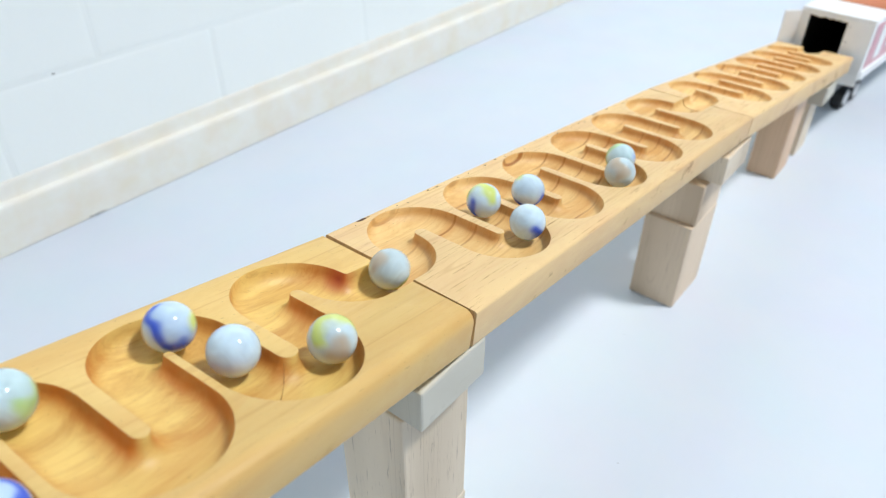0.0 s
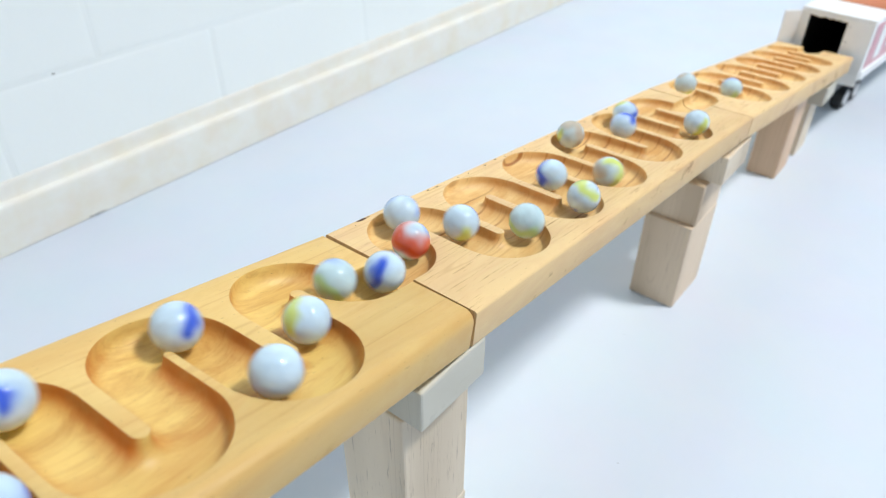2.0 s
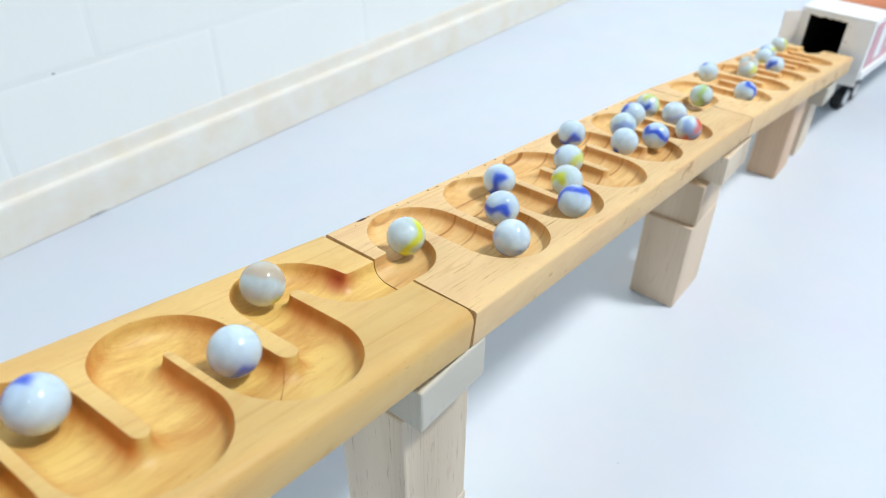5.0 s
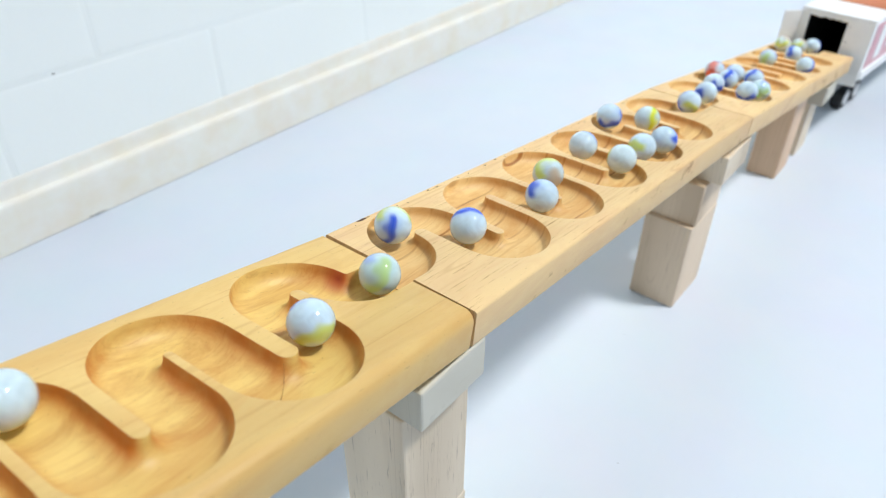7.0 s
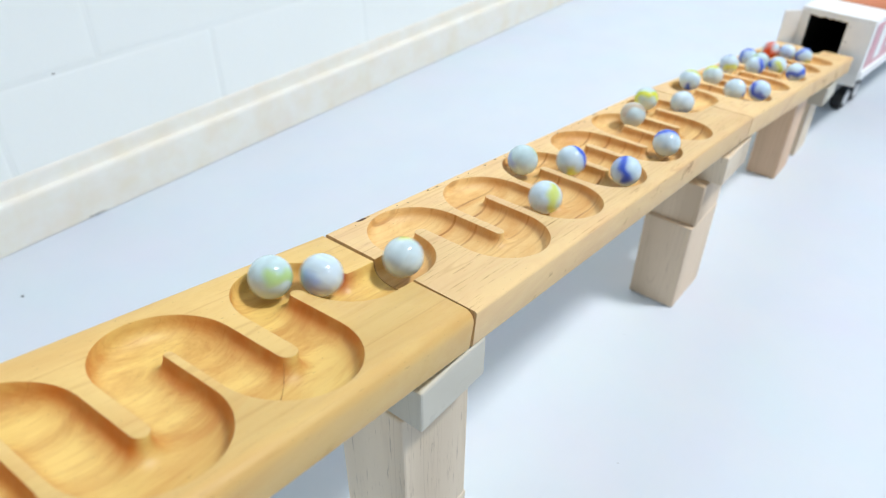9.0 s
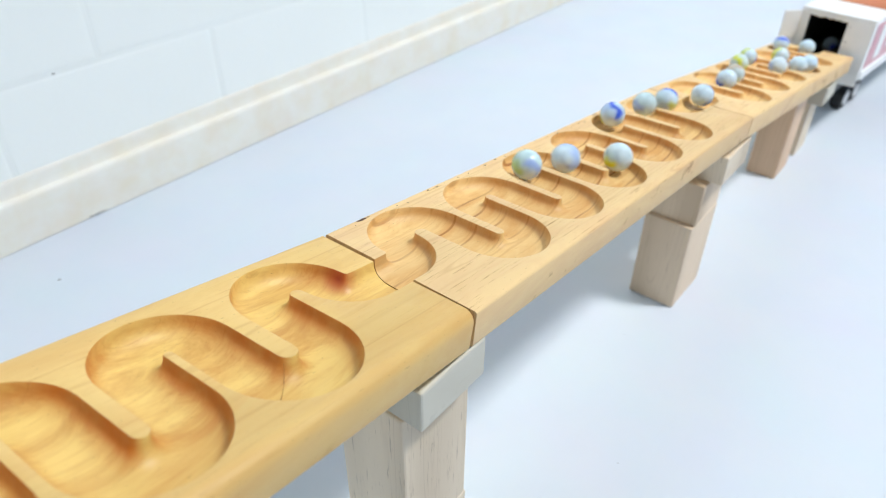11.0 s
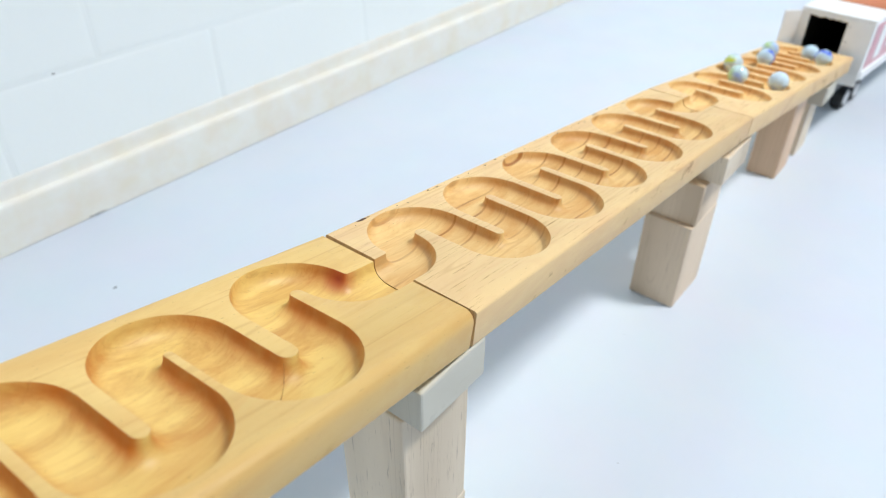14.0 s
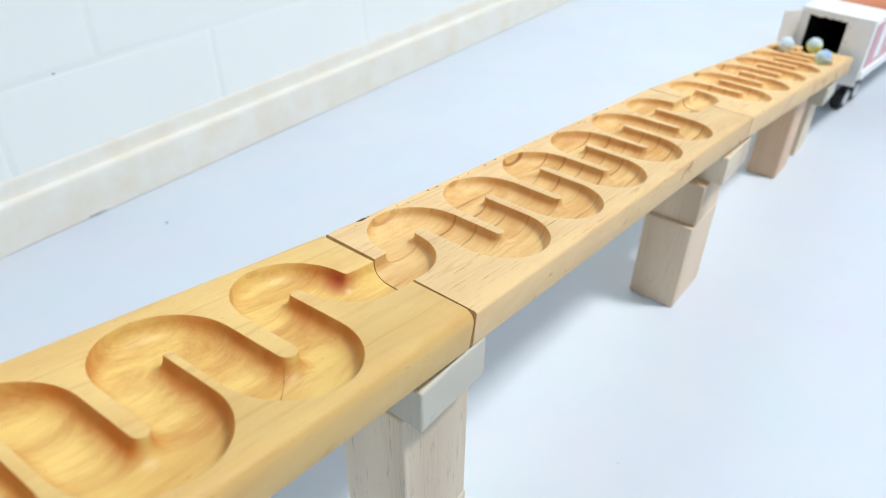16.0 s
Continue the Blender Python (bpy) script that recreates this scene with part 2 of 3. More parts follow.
def box(x0, x1, y0, y1, z0, z1, bevel=0.0, seg=2):
    bm = bmesh.new()
    bmesh.ops.create_cube(bm, size=1)
    bmesh.ops.scale(bm, vec=(x1 - x0, y1 - y0, z1 - z0), verts=bm.verts)
    bmesh.ops.translate(bm, vec=((x0 + x1) / 2, (y0 + y1) / 2, (z0 + z1) / 2), verts=bm.verts)
    if bevel:
        bmesh.ops.bevel(bm, geom=bm.edges[:], offset=bevel, segments=seg, profile=0.5, affect="EDGES")
    return bm


def thing(name, label, category, group="", m=None, kind=""):
    ob = new(name)
    if m is not None:
        ob.matrix_basis = m
    return tagged(ob, label, category, group, kind)


# ---- room ----
WALL_TURN = 0.52
WALL_AT = Vector((-0.0075, 0.4845, 0.0))      # foot of the skirting
wall_pose = Matrix.Translation(WALL_AT) @ pose(0, 0, 0, 0, 0, WALL_TURN)
X0, X1, Y0 = -3.2, 5.0, -4.6

floor = new("floor", mesh_of("floor", box(X0 - 0.2, X1 + 0.2, Y0 - 0.2, 0.80, -0.05, 0.0), M_FLOOR))
tagged(floor, "glossy bluish-white vinyl floor with faint scuffs", "floor", kind="structure")
# unseen ceiling and walls close the room; blue-grey dims and cools their bounce
ceiling = new("ceiling", mesh_of("ceiling", box(X0 - 0.2, X1 + 0.2, Y0 - 0.2, 0.80, CEIL, CEIL + 0.05), M_CEIL))
tagged(ceiling, "plain unseen blue-grey ceiling", "ceiling", kind="structure")
for nm, b in (("wall_south", (X0, X1, Y0 - 0.15, Y0, 0, CEIL)), ("wall_west", (X0 - 0.15, X0, Y0, 0.6, 0, CEIL)), ("wall_east", (X1, X1 + 0.15, Y0, 0.7, 0, CEIL))):
    tagged(new(nm, mesh_of(nm, box(*b), M_CEIL)), "plain unseen blue-grey wall", "wall", kind="structure")

M_SPECK = paint("grey_dirt", (0.38, 0.40, 0.43), 0.8, 300.0, 0.0001, 0.2, 400.0)
for sx, sy, sr in ((0.1224, -0.0269, 0.0004), (0.2320, 0.0240, 0.0003)):
    bm = bmesh.new()
    bmesh.ops.create_icosphere(bm, subdivisions=2, radius=sr)
    bmesh.ops.scale(bm, vec=(1.5, 1.0, 0.35), verts=bm.verts)
    part("dirt_speck", bm, M_SPECK, floor, "grey speck of dirt", 60, pose(sx, sy, sr * 0.2, 0, 0, sx * 900))

# block wall behind the track: painted blocks in running bond with shallow joints
SKIRT = 0.009
BL, BH, JOINT = 0.2155, 0.135, 0.0036
wall_north = new("wall_north", mesh_of("wall_north", box(X0 - 0.1, X1 + 0.1, SKIRT + 0.00045, 0.16, 0, CEIL), M_MORTAR))
wall_north.matrix_basis = wall_pose
tagged(wall_north, "white painted block wall with shallow mortar joints", "wall", kind="structure")


def skirting_profile():
    """Cream skirting: thick foot, a rounded ledge, then a thinner sloping top."""
    pts = [(SKIRT, 0.0), (0.0008, 0.0), (0.0006, 0.0005), (0.0, 0.0010), (0.0, 0.0385), (0.0005, 0.0425), (0.0018, 0.0446), (0.0036, 0.0452), (0.0058, 0.0453),
           (0.0064, 0.0462), (0.0067, 0.0520), (0.0072, 0.0575), (0.0080, 0.0603), (SKIRT, 0.0614)]
    bm = bmesh.new()
    rows = [[bm.verts.new((x, y, z)) for y, z in pts] for x in (X0, X1)]
    for a in range(len(pts)):
        b = (a + 1) % len(pts)
        bm.faces.new((rows[0][a], rows[0][b], rows[1][b], rows[1][a]))
    bm.faces.new(rows[0][::-1])
    bm.faces.new(rows[1])
    bmesh.ops.recalc_face_normals(bm, faces=bm.faces)
    return bm


M_GRIME = paint("dark_grime", (0.42, 0.43, 0.43), 0.8, 300.0, 0.0001, 0.2, 200.0)
bm = bmesh.new()
bmesh.ops.create_icosphere(bm, subdivisions=2, radius=0.0011)
bmesh.ops.scale(bm, vec=(1.3, 0.25, 0.6), verts=bm.verts)
part("dirt_speck", bm, M_GRIME, wall_north, "grey speck of dirt", 60, pose(0.0798, SKIRT, 0.1352))

baseboard = new("baseboard", mesh_of("baseboard", skirting_profile(), M_BASE, 40))
baseboard.matrix_basis = wall_pose
bm = bmesh.new()
bmesh.ops.create_icosphere(bm, subdivisions=3, radius=1.0)
bmesh.ops.scale(bm, vec=(0.010, 0.0005, 0.0007), verts=bm.verts)
part("scuff", bm, M_GRIME, baseboard, "dark scuff along the foot", 60, pose(0.0740, 0.0, 0.0019))
tagged(baseboard, "worn cream skirting with a stepped ledge", "skirting", kind="structure")

# housings for the key and the added fill lamps, all out of view
for lx, ly in LAMP_SPOTS:
    lamp_box = thing("key_fill_housing", "unseen flat square white housing for a key or added fill lamp", "ceiling light", "ceiling lights", pose(lx, ly, CEIL))
    fr = box(-0.31, 0.31, -0.31, 0.31, -0.04, 0.0, 0.004)
    part("housing", fr, M_WHITE, lamp_box)


# ---- serpentine track boards ----
LENGTHS = (0.326, 0.326, 0.3312, 0.3560)
THK = 0.0164
V_LEFT, V_RIGHT = 0.0530, 0.0303
HALF = 0.0103


def even_slots(first, pitch):
    return [first + (k // 2) * pitch + (-1, 1)[k % 2] * pitch / 4 for k in range(12)]


# places along the board of the twelve straight runs of each groove; those of the varnished boards are cut less evenly
OLD_SLOTS = [0.0180, 0.0426, 0.0692, 0.0938, 0.1205, 0.1450, 0.1718, 0.1962, 0.2226, 0.2465, 0.2748, 0.3013]
SLOTS = (OLD_SLOTS, OLD_SLOTS, [0.0180] + even_slots(0.0322, 0.0517)[1:], even_slots(0.0372, 0.0545))
HOOKS = (0.0122, 0.0122, 0.0118, 0.0118)


def groove_line(step, length, slots, hook):
    """The groove's centre line on a board: hook in, six turns by the back edge, five by the front edge, hook out."""
    gate = V_LEFT - hook
    pts = [(0.0, gate)]

    def arc(cu, cv, rad, a0, a1):
        n = max(6, int(abs(a1 - a0) * rad / step))
        pts.extend((cu + rad * math.cos(a0 + (a1 - a0) * i / n), cv + rad * math.sin(a0 + (a1 - a0) * i / n)) for i in range(1, n + 1))

    def run(u, v0, v1):
        n = max(1, int(abs(v1 - v0) / (4 * step)))
        pts.extend((u, v0 + (v1 - v0) * i / n) for i in range(1, n + 1))
    pts.append((slots[0] - hook, gate))
    arc(slots[0] - hook, V_LEFT, hook, -math.pi / 2, 0)
    for k in range(6):
        p, q = slots[2 * k], slots[2 * k + 1]
        arc((p + q) / 2, V_LEFT, (q - p) / 2, math.pi, 0)
        if k < 5:
            nxt = slots[2 * k + 2]
            run(q, V_LEFT, V_RIGHT)
            arc((q + nxt) / 2, V_RIGHT, (nxt - q) / 2, math.pi, 2 * math.pi)
            run(nxt, V_RIGHT, V_LEFT)
    arc(slots[11] + hook, V_LEFT, hook, math.pi, 1.5 * math.pi)
    pts.append((length, gate))
    return pts


def board_mesh(material, routed, depth, square, bevel, seg, length, slots, hook, width, skew=0.0, lean=0.0, mouth=None, short=0.0):
    """One plank: flat top cut through by the winding groove, rounded long edges, plain ends."""
    line = [(0.0, V_LEFT - hook)]
    for q in groove_line(0.0012, length, slots, hook):
        if math.dist(q, line[-1]) > 2e-4:
            line.append(q)
    n, ease = len(line), 0.0005
    prof = [(HALF + ease, 0.0), (HALF + ease * 0.35, -ease * 0.25)]
    for i in range(21):
        a = math.pi * i / 20
        c, q = math.cos(a), math.sin(a)
        prof.append((HALF * math.copysign(abs(c) ** (2 / square), c), -ease - (depth - ease) * abs(q) ** (2 / square)))
    prof += [(-a, z) for a, z in prof[1::-1]]
    bm = bmesh.new()
    rows = []
    for i, (u, v) in enumerate(line):
        a, b = line[max(i - 1, 0)], line[min(i + 1, n - 1)]
        d = Vector((b[0] - a[0], b[1] - a[1])).normalized() if 0 < i < n - 1 else Vector((1.0, 0.0))
        sink = 1.0 + max(0.0, 1.0 - u / 0.014) * (mouth / depth - 1.0) if mouth else 1.0
        rows.append([bm.verts.new((u + d.y * k, v - d.x * k, z * sink)) for k, z in prof])
    for a, b in zip(rows, rows[1:]):
        for i in range(len(prof) - 1):
            bm.faces.new((a[i], b[i], b[i + 1], a[i + 1])).material_index = 1 if 0 < i < len(prof) - 2 else 0
    # outline of the plank's section: front edge from the top down, then the back edge from the bottom up
    front = [(bevel * (1 - math.sin(a)), -bevel * (1 - math.cos(a))) for a in (math.pi / 2 * k / seg for k in range(seg + 1))]
    low = 0.0012
    front += [(0.0, -THK + low), (low * 0.3, -THK + low * 0.3), (low, -THK)]
    rear = 0.0014
    back = [(rear * (1 - math.sin(a)), -rear * (1 - math.cos(a))) for a in (math.pi / 2 * k / 3 for k in range(4))]
    back = [(width - y, z) for y, z in (back + front[-3:])[::-1]]
    section = front + back
    near, far = ([bm.verts.new((x, y, z)) for y, z in section] for x in (0.0, length))
    m = len(section)
    for i in range(m - 1):
        bm.faces.new((near[i], near[i + 1], far[i + 1], far[i]))
    for v in rows[-1] + far:
        v.co.x += skew * v.co.y - short
    for v in rows[-1]:
        v.co.x -= lean * v.co.z
    # the two halves of the top
    tops = [bm.faces.new([r[0] for r in rows] + [far[0], near[0]]), bm.faces.new([r[-1] for r in rows] + [far[-1], near[-1]])]
    ends = [bm.faces.new(rows[0] + near[::-1]), bm.faces.new(rows[-1] + far[::-1])]
    bm.normal_update()
    bmesh.ops.triangulate(bm, faces=tops + ends, quad_method="FIXED", ngon_method="EAR_CLIP")
    bmesh.ops.recalc_face_normals(bm, faces=bm.faces)
    me = mesh_of("track_board", bm, material, 35)
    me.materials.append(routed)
    return me


LIFT = 0.192
P2 = pose(0, 0, LIFT, 0, 7.10, 0)
P3 = pose(0.3293, -0.0002, LIFT - 0.0410, 0, 9.15, -0.36)
P1 = pose(-0.0003, 0, LIFT + 0.0002, 0, 12.30, 3.33) @ pose(-LENGTHS[1], 0, 0)
P0 = P1 @ pose(-LENGTHS[0] - 0.0055, 0, 0)
BOARDS = [P0, P1, P2, P3]
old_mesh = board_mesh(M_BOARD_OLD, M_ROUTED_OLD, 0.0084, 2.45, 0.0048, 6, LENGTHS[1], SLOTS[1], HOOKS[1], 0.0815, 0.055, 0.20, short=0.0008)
new_mesh = board_mesh(M_BOARD, M_ROUTED, 0.0068, 2.8, 0.0010, 3, LENGTHS[2], SLOTS[2], HOOKS[2], 0.0803, mouth=0.0084)
last_mesh = board_mesh(M_BOARD, M_ROUTED, 0.0066, 2.8, 0.0010, 3, LENGTHS[3], SLOTS[3], HOOKS[3], 0.0803)
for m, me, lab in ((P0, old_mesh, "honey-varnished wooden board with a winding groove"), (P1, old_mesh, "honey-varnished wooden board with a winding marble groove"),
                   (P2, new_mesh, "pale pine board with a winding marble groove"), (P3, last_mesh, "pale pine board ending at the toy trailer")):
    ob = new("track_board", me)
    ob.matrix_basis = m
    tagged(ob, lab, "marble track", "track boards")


# pin holes and a knot along the back edge of the middle board
middle = bpy.data.objects["track_board.002"]
M_HOLE = paint("dark_knot", (0.10, 0.045, 0.02), 0.7, 200.0, 0.0001, 0.1, 300.0)


def spot(u, v, ru, rv):
    bm = bmesh.new()
    bmesh.ops.create_circle(bm, cap_ends=True, segments=14, radius=1.0)
    for q in bm.verts:
        k = 1 + 0.25 * noise.noise(q.co * 1.3 + Vector((u * 900, v * 700, 0)))
        q.co = Vector((u + q.co.x * ru * k, v + q.co.y * rv * k, 0.00012))
    return bm


rng = random.Random(4)
for i in range(26):
    u = 0.012 + 0.30 * (i + rng.random() * 0.8) / 26
    r = rng.uniform(0.00025, 0.0006)
    part("pin_hole", spot(u, rng.uniform(0.0752, 0.0788), r * rng.uniform(1, 2), r), M_HOLE, middle)
part("knot", spot(0.0200, 0.0785, 0.0032, 0.0007), M_HOLE, middle, "dark knot at the edge")

# a hairline crack in the bowl of the varnished board
varnished = bpy.data.objects["track_board.001"]


def crack():
    bm, pairs = bmesh.new(), []
    for i in range(14):
        a = i / 13
        u, v = 0.2428 + 0.0165 * a + 0.0004 * math.sin(11 * a), 0.0137 + 0.0160 * a
        d = abs(math.dist((u, v), ((OLD_SLOTS[9] + OLD_SLOTS[10]) / 2, V_RIGHT)) - (OLD_SLOTS[10] - OLD_SLOTS[9]) / 2)
        z = -0.0005 - 0.0079 * max(0.0, 1 - (min(d / HALF, 1.0)) ** 2.45) ** (1 / 2.45) + 0.0003
        half = 0.00013 * math.sin(math.pi * (0.08 + 0.9 * a))
        pairs.append([bm.verts.new((u + k * half, v, z)) for k in (-1, 1)])
    for a, b in zip(pairs, pairs[1:]):
        bm.faces.new((a[0], a[1], b[1], b[0]))
    return bm


M_CRACK = paint("brown_crack", (0.30, 0.14, 0.04), 0.8, 200.0, 0.0001, 0.1, 300.0)
part("crack", crack(), M_CRACK, varnished, "hairline crack in the groove")


# ---- supports ----
def block(x0, x1, y0, y1, z0, z1, material, label, turn=0.0, bevel=0.0012):
    cx, cy = (x0 + x1) / 2, (y0 + y1) / 2
    ob = new("wooden_block", mesh_of("wooden_block", box(x0 - cx, x1 - cx, y0 - cy, y1 - cy, 0, z1 - z0, bevel, 2), material))
    ob.matrix_basis = pose(cx, cy, z0, 0, 0, turn)
    return tagged(ob, label, "wooden block", "blocks under the track")


WARM = "warm beige wooden block stacked upright under the track"
PALE, GREY = "pale maple block standing upright under the track", "greyed wooden block lying under a board joint"
# under the first joint
block(-0.0328, 0.0105, 0.0088, 0.0455, 0.0, 0.065, M_BLOCK, PALE, 0.5)
block(-0.0328, 0.0095, 0.0090, 0.0455, 0.065, 0.1542, M_BLOCK, PALE)
block(-0.0322, 0.0074, 0.0, 0.070, 0.1542, 0.1750, M_BLOCK_GREY, GREY)
# under the second joint
block(0.2833, 0.3335, 0.0088, 0.0457, 0.0, 0.0755, M_BLOCK_WARM, WARM)
block(0.2868, 0.3335, 0.0088, 0.0450, 0.0755, 0.1096, M_BLOCK_WARM, WARM, 1.0)
block(0.2959, 0.3425, 0.0, 0.070, 0.1096, 0.1316, M_BLOCK, "pale maple block lying under a board joint")
# under the last board
block(0.5440, 0.5850, 0.0117, 0.0410, 0.0, 0.0925, M_BLOCK_TAN, "tan wooden block standing upright under the last board")
block(0.6094, 0.6470, 0.0113, 0.0420, 0.0, 0.0620, M_BLOCK, PALE)
block(0.6060, 0.6500, 0.0, 0.060, 0.0620, 0.0822, M_BLOCK_GREY, GREY)
# under the upper end
block(-0.350, -0.300, -0.005, 0.035, 0.0, 0.140, M_BLOCK, PALE)
block(-0.350, -0.300, -0.005, 0.035, 0.140, 0.2395, M_BLOCK, PALE)
block(-0.640, -0.590, -0.020, 0.020, 0.0, 0.150, M_BLOCK, PALE)
block(-0.640, -0.590, -0.020, 0.020, 0.150, 0.3030, M_BLOCK, PALE)


# ---- toy trailer ----
def disc(r, w, seg=28, bevel=0.001):
    bm = bmesh.new()
    bmesh.ops.create_cone(bm, cap_ends=True, segments=seg, radius1=r, radius2=r, depth=w)
    bmesh.ops.rotate(bm, verts=bm.verts, cent=(0, 0, 0), matrix=Matrix.Rotation(math.pi / 2, 3, "X"))
    rim = [e for e in bm.edges if len(e.link_faces) == 2 and e.calc_face_angle(0) > 1.0]
    bmesh.ops.bevel(bm, geom=rim, offset=bevel, segments=2, affect="EDGES")
    return bm


TX, TZ0, TZ1, TY0, TY1, TL = 0.690, 0.0710, 0.1325, -0.0115, 0.0655, 0.34
trailer = thing("toy_trailer", "white toy truck trailer with an open rear and pink sides", "toy truck", "", pose(TX, 0, 0, 0, 0, -6.0))
w = 0.003
part("floor_panel", box(w, TL, TY0 + w, TY1 - w, TZ0, TZ0 + w), M_DARK, trailer, "black trailer floor")
part("roof_panel", box(0, TL, TY0, TY1, TZ1 - w, TZ1, 0.001), M_WHITE, trailer)
part("side_panel", box(w, TL, TY0, TY0 + w, TZ0, TZ1 - w), M_WHITE, trailer)
part("side_panel", box(w, TL, TY1 - w, TY1, TZ0, TZ1 - w), M_WHITE, trailer)
part("front_panel", box(TL - w, TL, TY0 + w, TY1 - w, TZ0 + w, TZ1 - w), M_WHITE, trailer)
# added black sheets over the inner faces make the opening look black
part("lining", box(w, TL - w, TY0 + w, TY0 + 2 * w, TZ0 + w, TZ1 - w), M_DARK, trailer, "added black sheet over an inner face")
part("lining", box(w, TL - w, TY1 - 2 * w, TY1 - w, TZ0 + w, TZ1 - w), M_DARK, trailer, "added black sheet over an inner face")
part("lining", box(w, TL - w, TY0 + 2 * w, TY1 - 2 * w, TZ1 - 2 * w, TZ1 - w), M_DARK, trailer, "added black sheet over an inner face")
part("lining", box(TL - 2 * w, TL - w, TY0 + 2 * w, TY1 - 2 * w, TZ0 + w, TZ1 - 2 * w), M_DARK, trailer, "added black sheet over an inner face")
part("rear_panel", box(0, w, TY0, 0.0160, TZ0, TZ1 - w, 0.0006), M_WHITE, trailer)
part("rear_panel", box(0, w, 0.0560, TY1, TZ0, TZ1 - w, 0.0006), M_WHITE, trailer)
part("rear_panel", box(0, w, 0.0160, 0.0560, TZ1 - 0.0065, TZ1 - w, 0.0006), M_WHITE, trailer)
part("rear_panel", box(0, w, 0.0160, 0.0560, TZ0, TZ0 + 0.006, 0.0006), M_WHITE, trailer)
part("rear_bumper", box(0, w, TY0, 0.0160, TZ0 - 0.011, TZ0, 0.0006), M_WHITE, trailer)
part("side_print", box(0.010, TL - 0.01, TY0 - 0.0006, TY0, TZ0 + 0.008, TZ1 - 0.006), M_PINK, trailer, "faded pink printed side")
part("roof_print", box(0.050, TL - 0.02, TY0 + 0.004, TY1 - 0.010, TZ1, TZ1 + 0.0006), M_ORANGE, trailer, "orange-red roof print")
part("door", box(-0.002, 0.0, 0.0, 0.020, TZ0 + 0.004, TZ1 - 0.004, 0.0006), M_WHITE, trailer, "white rear door swung open", None, pose(0, TY1, 0, 0, 0, 50))
part("white_stripe", box(0.030, 0.050, TY0 - 0.0010, TY0 - 0.0006, TZ0 + 0.014, TZ1 - 0.010), M_WHITE, trailer, "white shape on the print")
part("white_stripe", box(0.066, 0.076, TY0 - 0.0010, TY0 - 0.0006, TZ0 + 0.020, TZ1 - 0.008), M_WHITE, trailer, "white shape on the print")
part("side_skirt", box(0.004, TL, TY0 - 0.002, TY0 + 0.001, TZ0 - 0.004, TZ0 + 0.006, 0.0008), M_WHITE, trailer)
for dz in (0.016, 0.034, 0.050):
    part("rivet", disc(0.0007, 0.0012, 10, 0.0002), M_CHASSIS, trailer, "", 40, pose(-0.0002, 0.0125, TZ0 + dz, 0, 0, 90))
for k, (yy, rr) in enumerate(((0.020, 0.0022), (0.027, 0.0014), (0.035, 0.0018), (0.046, 0.0025), (0.053, 0.0015))):
    part("torn_edge", box(0.0004, w - 0.0004, yy - rr * 1.5, yy + rr * 1.5, TZ1 - 0.0065 - rr * 0.6, TZ1 - 0.006, 0.0003), M_WHITE, trailer)
part("chassis", box(0.02, TL, 0.012, 0.044, 0.040, TZ0), M_CHASSIS, trailer)
for wx in (0.086, 0.120):
    for wy in (0.0185, 0.0500):
        wheel = part("wheel", disc(0.0150, 0.0130, bevel=0.0018), M_TYRE, trailer, "black rubber wheel", 40, pose(wx, wy, 0.0150))
        part("hub", disc(0.0098, 0.0142, bevel=0.0010), M_WHITE, wheel, "white wheel hub", 40)
    part("axle", disc(0.003, 0.036), M_CHASSIS, trailer, "", 40, pose(wx, 0.034, 0.0150))
    part("axle_mount", box(wx - 0.006, wx + 0.006, 0.024, 0.034, 0.016, 0.040), M_CHASSIS, trailer)


# ---- marbles ----
RAD = 0.0082
DROP = (0.0017, 0.0017, 0.0034, 0.0038)      # height of a rolling marble's centre over each board's face
HUG = 0.0010                                 # it leans on the downhill wall of each straight run
FLAT = [groove_line(0.0005, *spec) for spec in zip(LENGTHS, SLOTS, HOOKS)]


def whole_path():
    """Centre of a rolling marble all the way down, and the length rolled: four boards, then the drop into the trailer."""
    pts, along, start = [], [], 0.0
    for m, line, drop in zip(BOARDS, FLAT, DROP):
        for i, (u, v) in enumerate(line):
            (a0, b0), (a1, b1) = line[max(i - 1, 0)], line[min(i + 1, len(line) - 1)]
            lean = HUG * abs(b1 - b0) / max(math.hypot(a1 - a0, b1 - b0), 1e-9)
            if i:
                start += math.dist(line[i - 1], (u, v))
            pts.append(m @ Vector((u + lean, v, drop)))
            along.append(start)
    last = pts[-1]
    floor_z = TZ0 + w + RAD + 0.0002
    for i in range(1, 13):
        a = i / 12
        pts.append(Vector((last.x + 0.050 * a, last.y, last.z + (floor_z - last.z) * a * a)))
        along.append(along[-1] + (pts[-1] - pts[-2]).length)
    return pts, along


PATH, ALONG = whole_path()
PX_, PY_, PZ_ = (np.array([q[i] for q in PATH]) for i in range(3))
BOARD_RUN = ALONG[len(FLAT[0]) - 1]
BOARD_END = ALONG[-13]
ALONG = np.array(ALONG)
END = float(ALONG[-1])

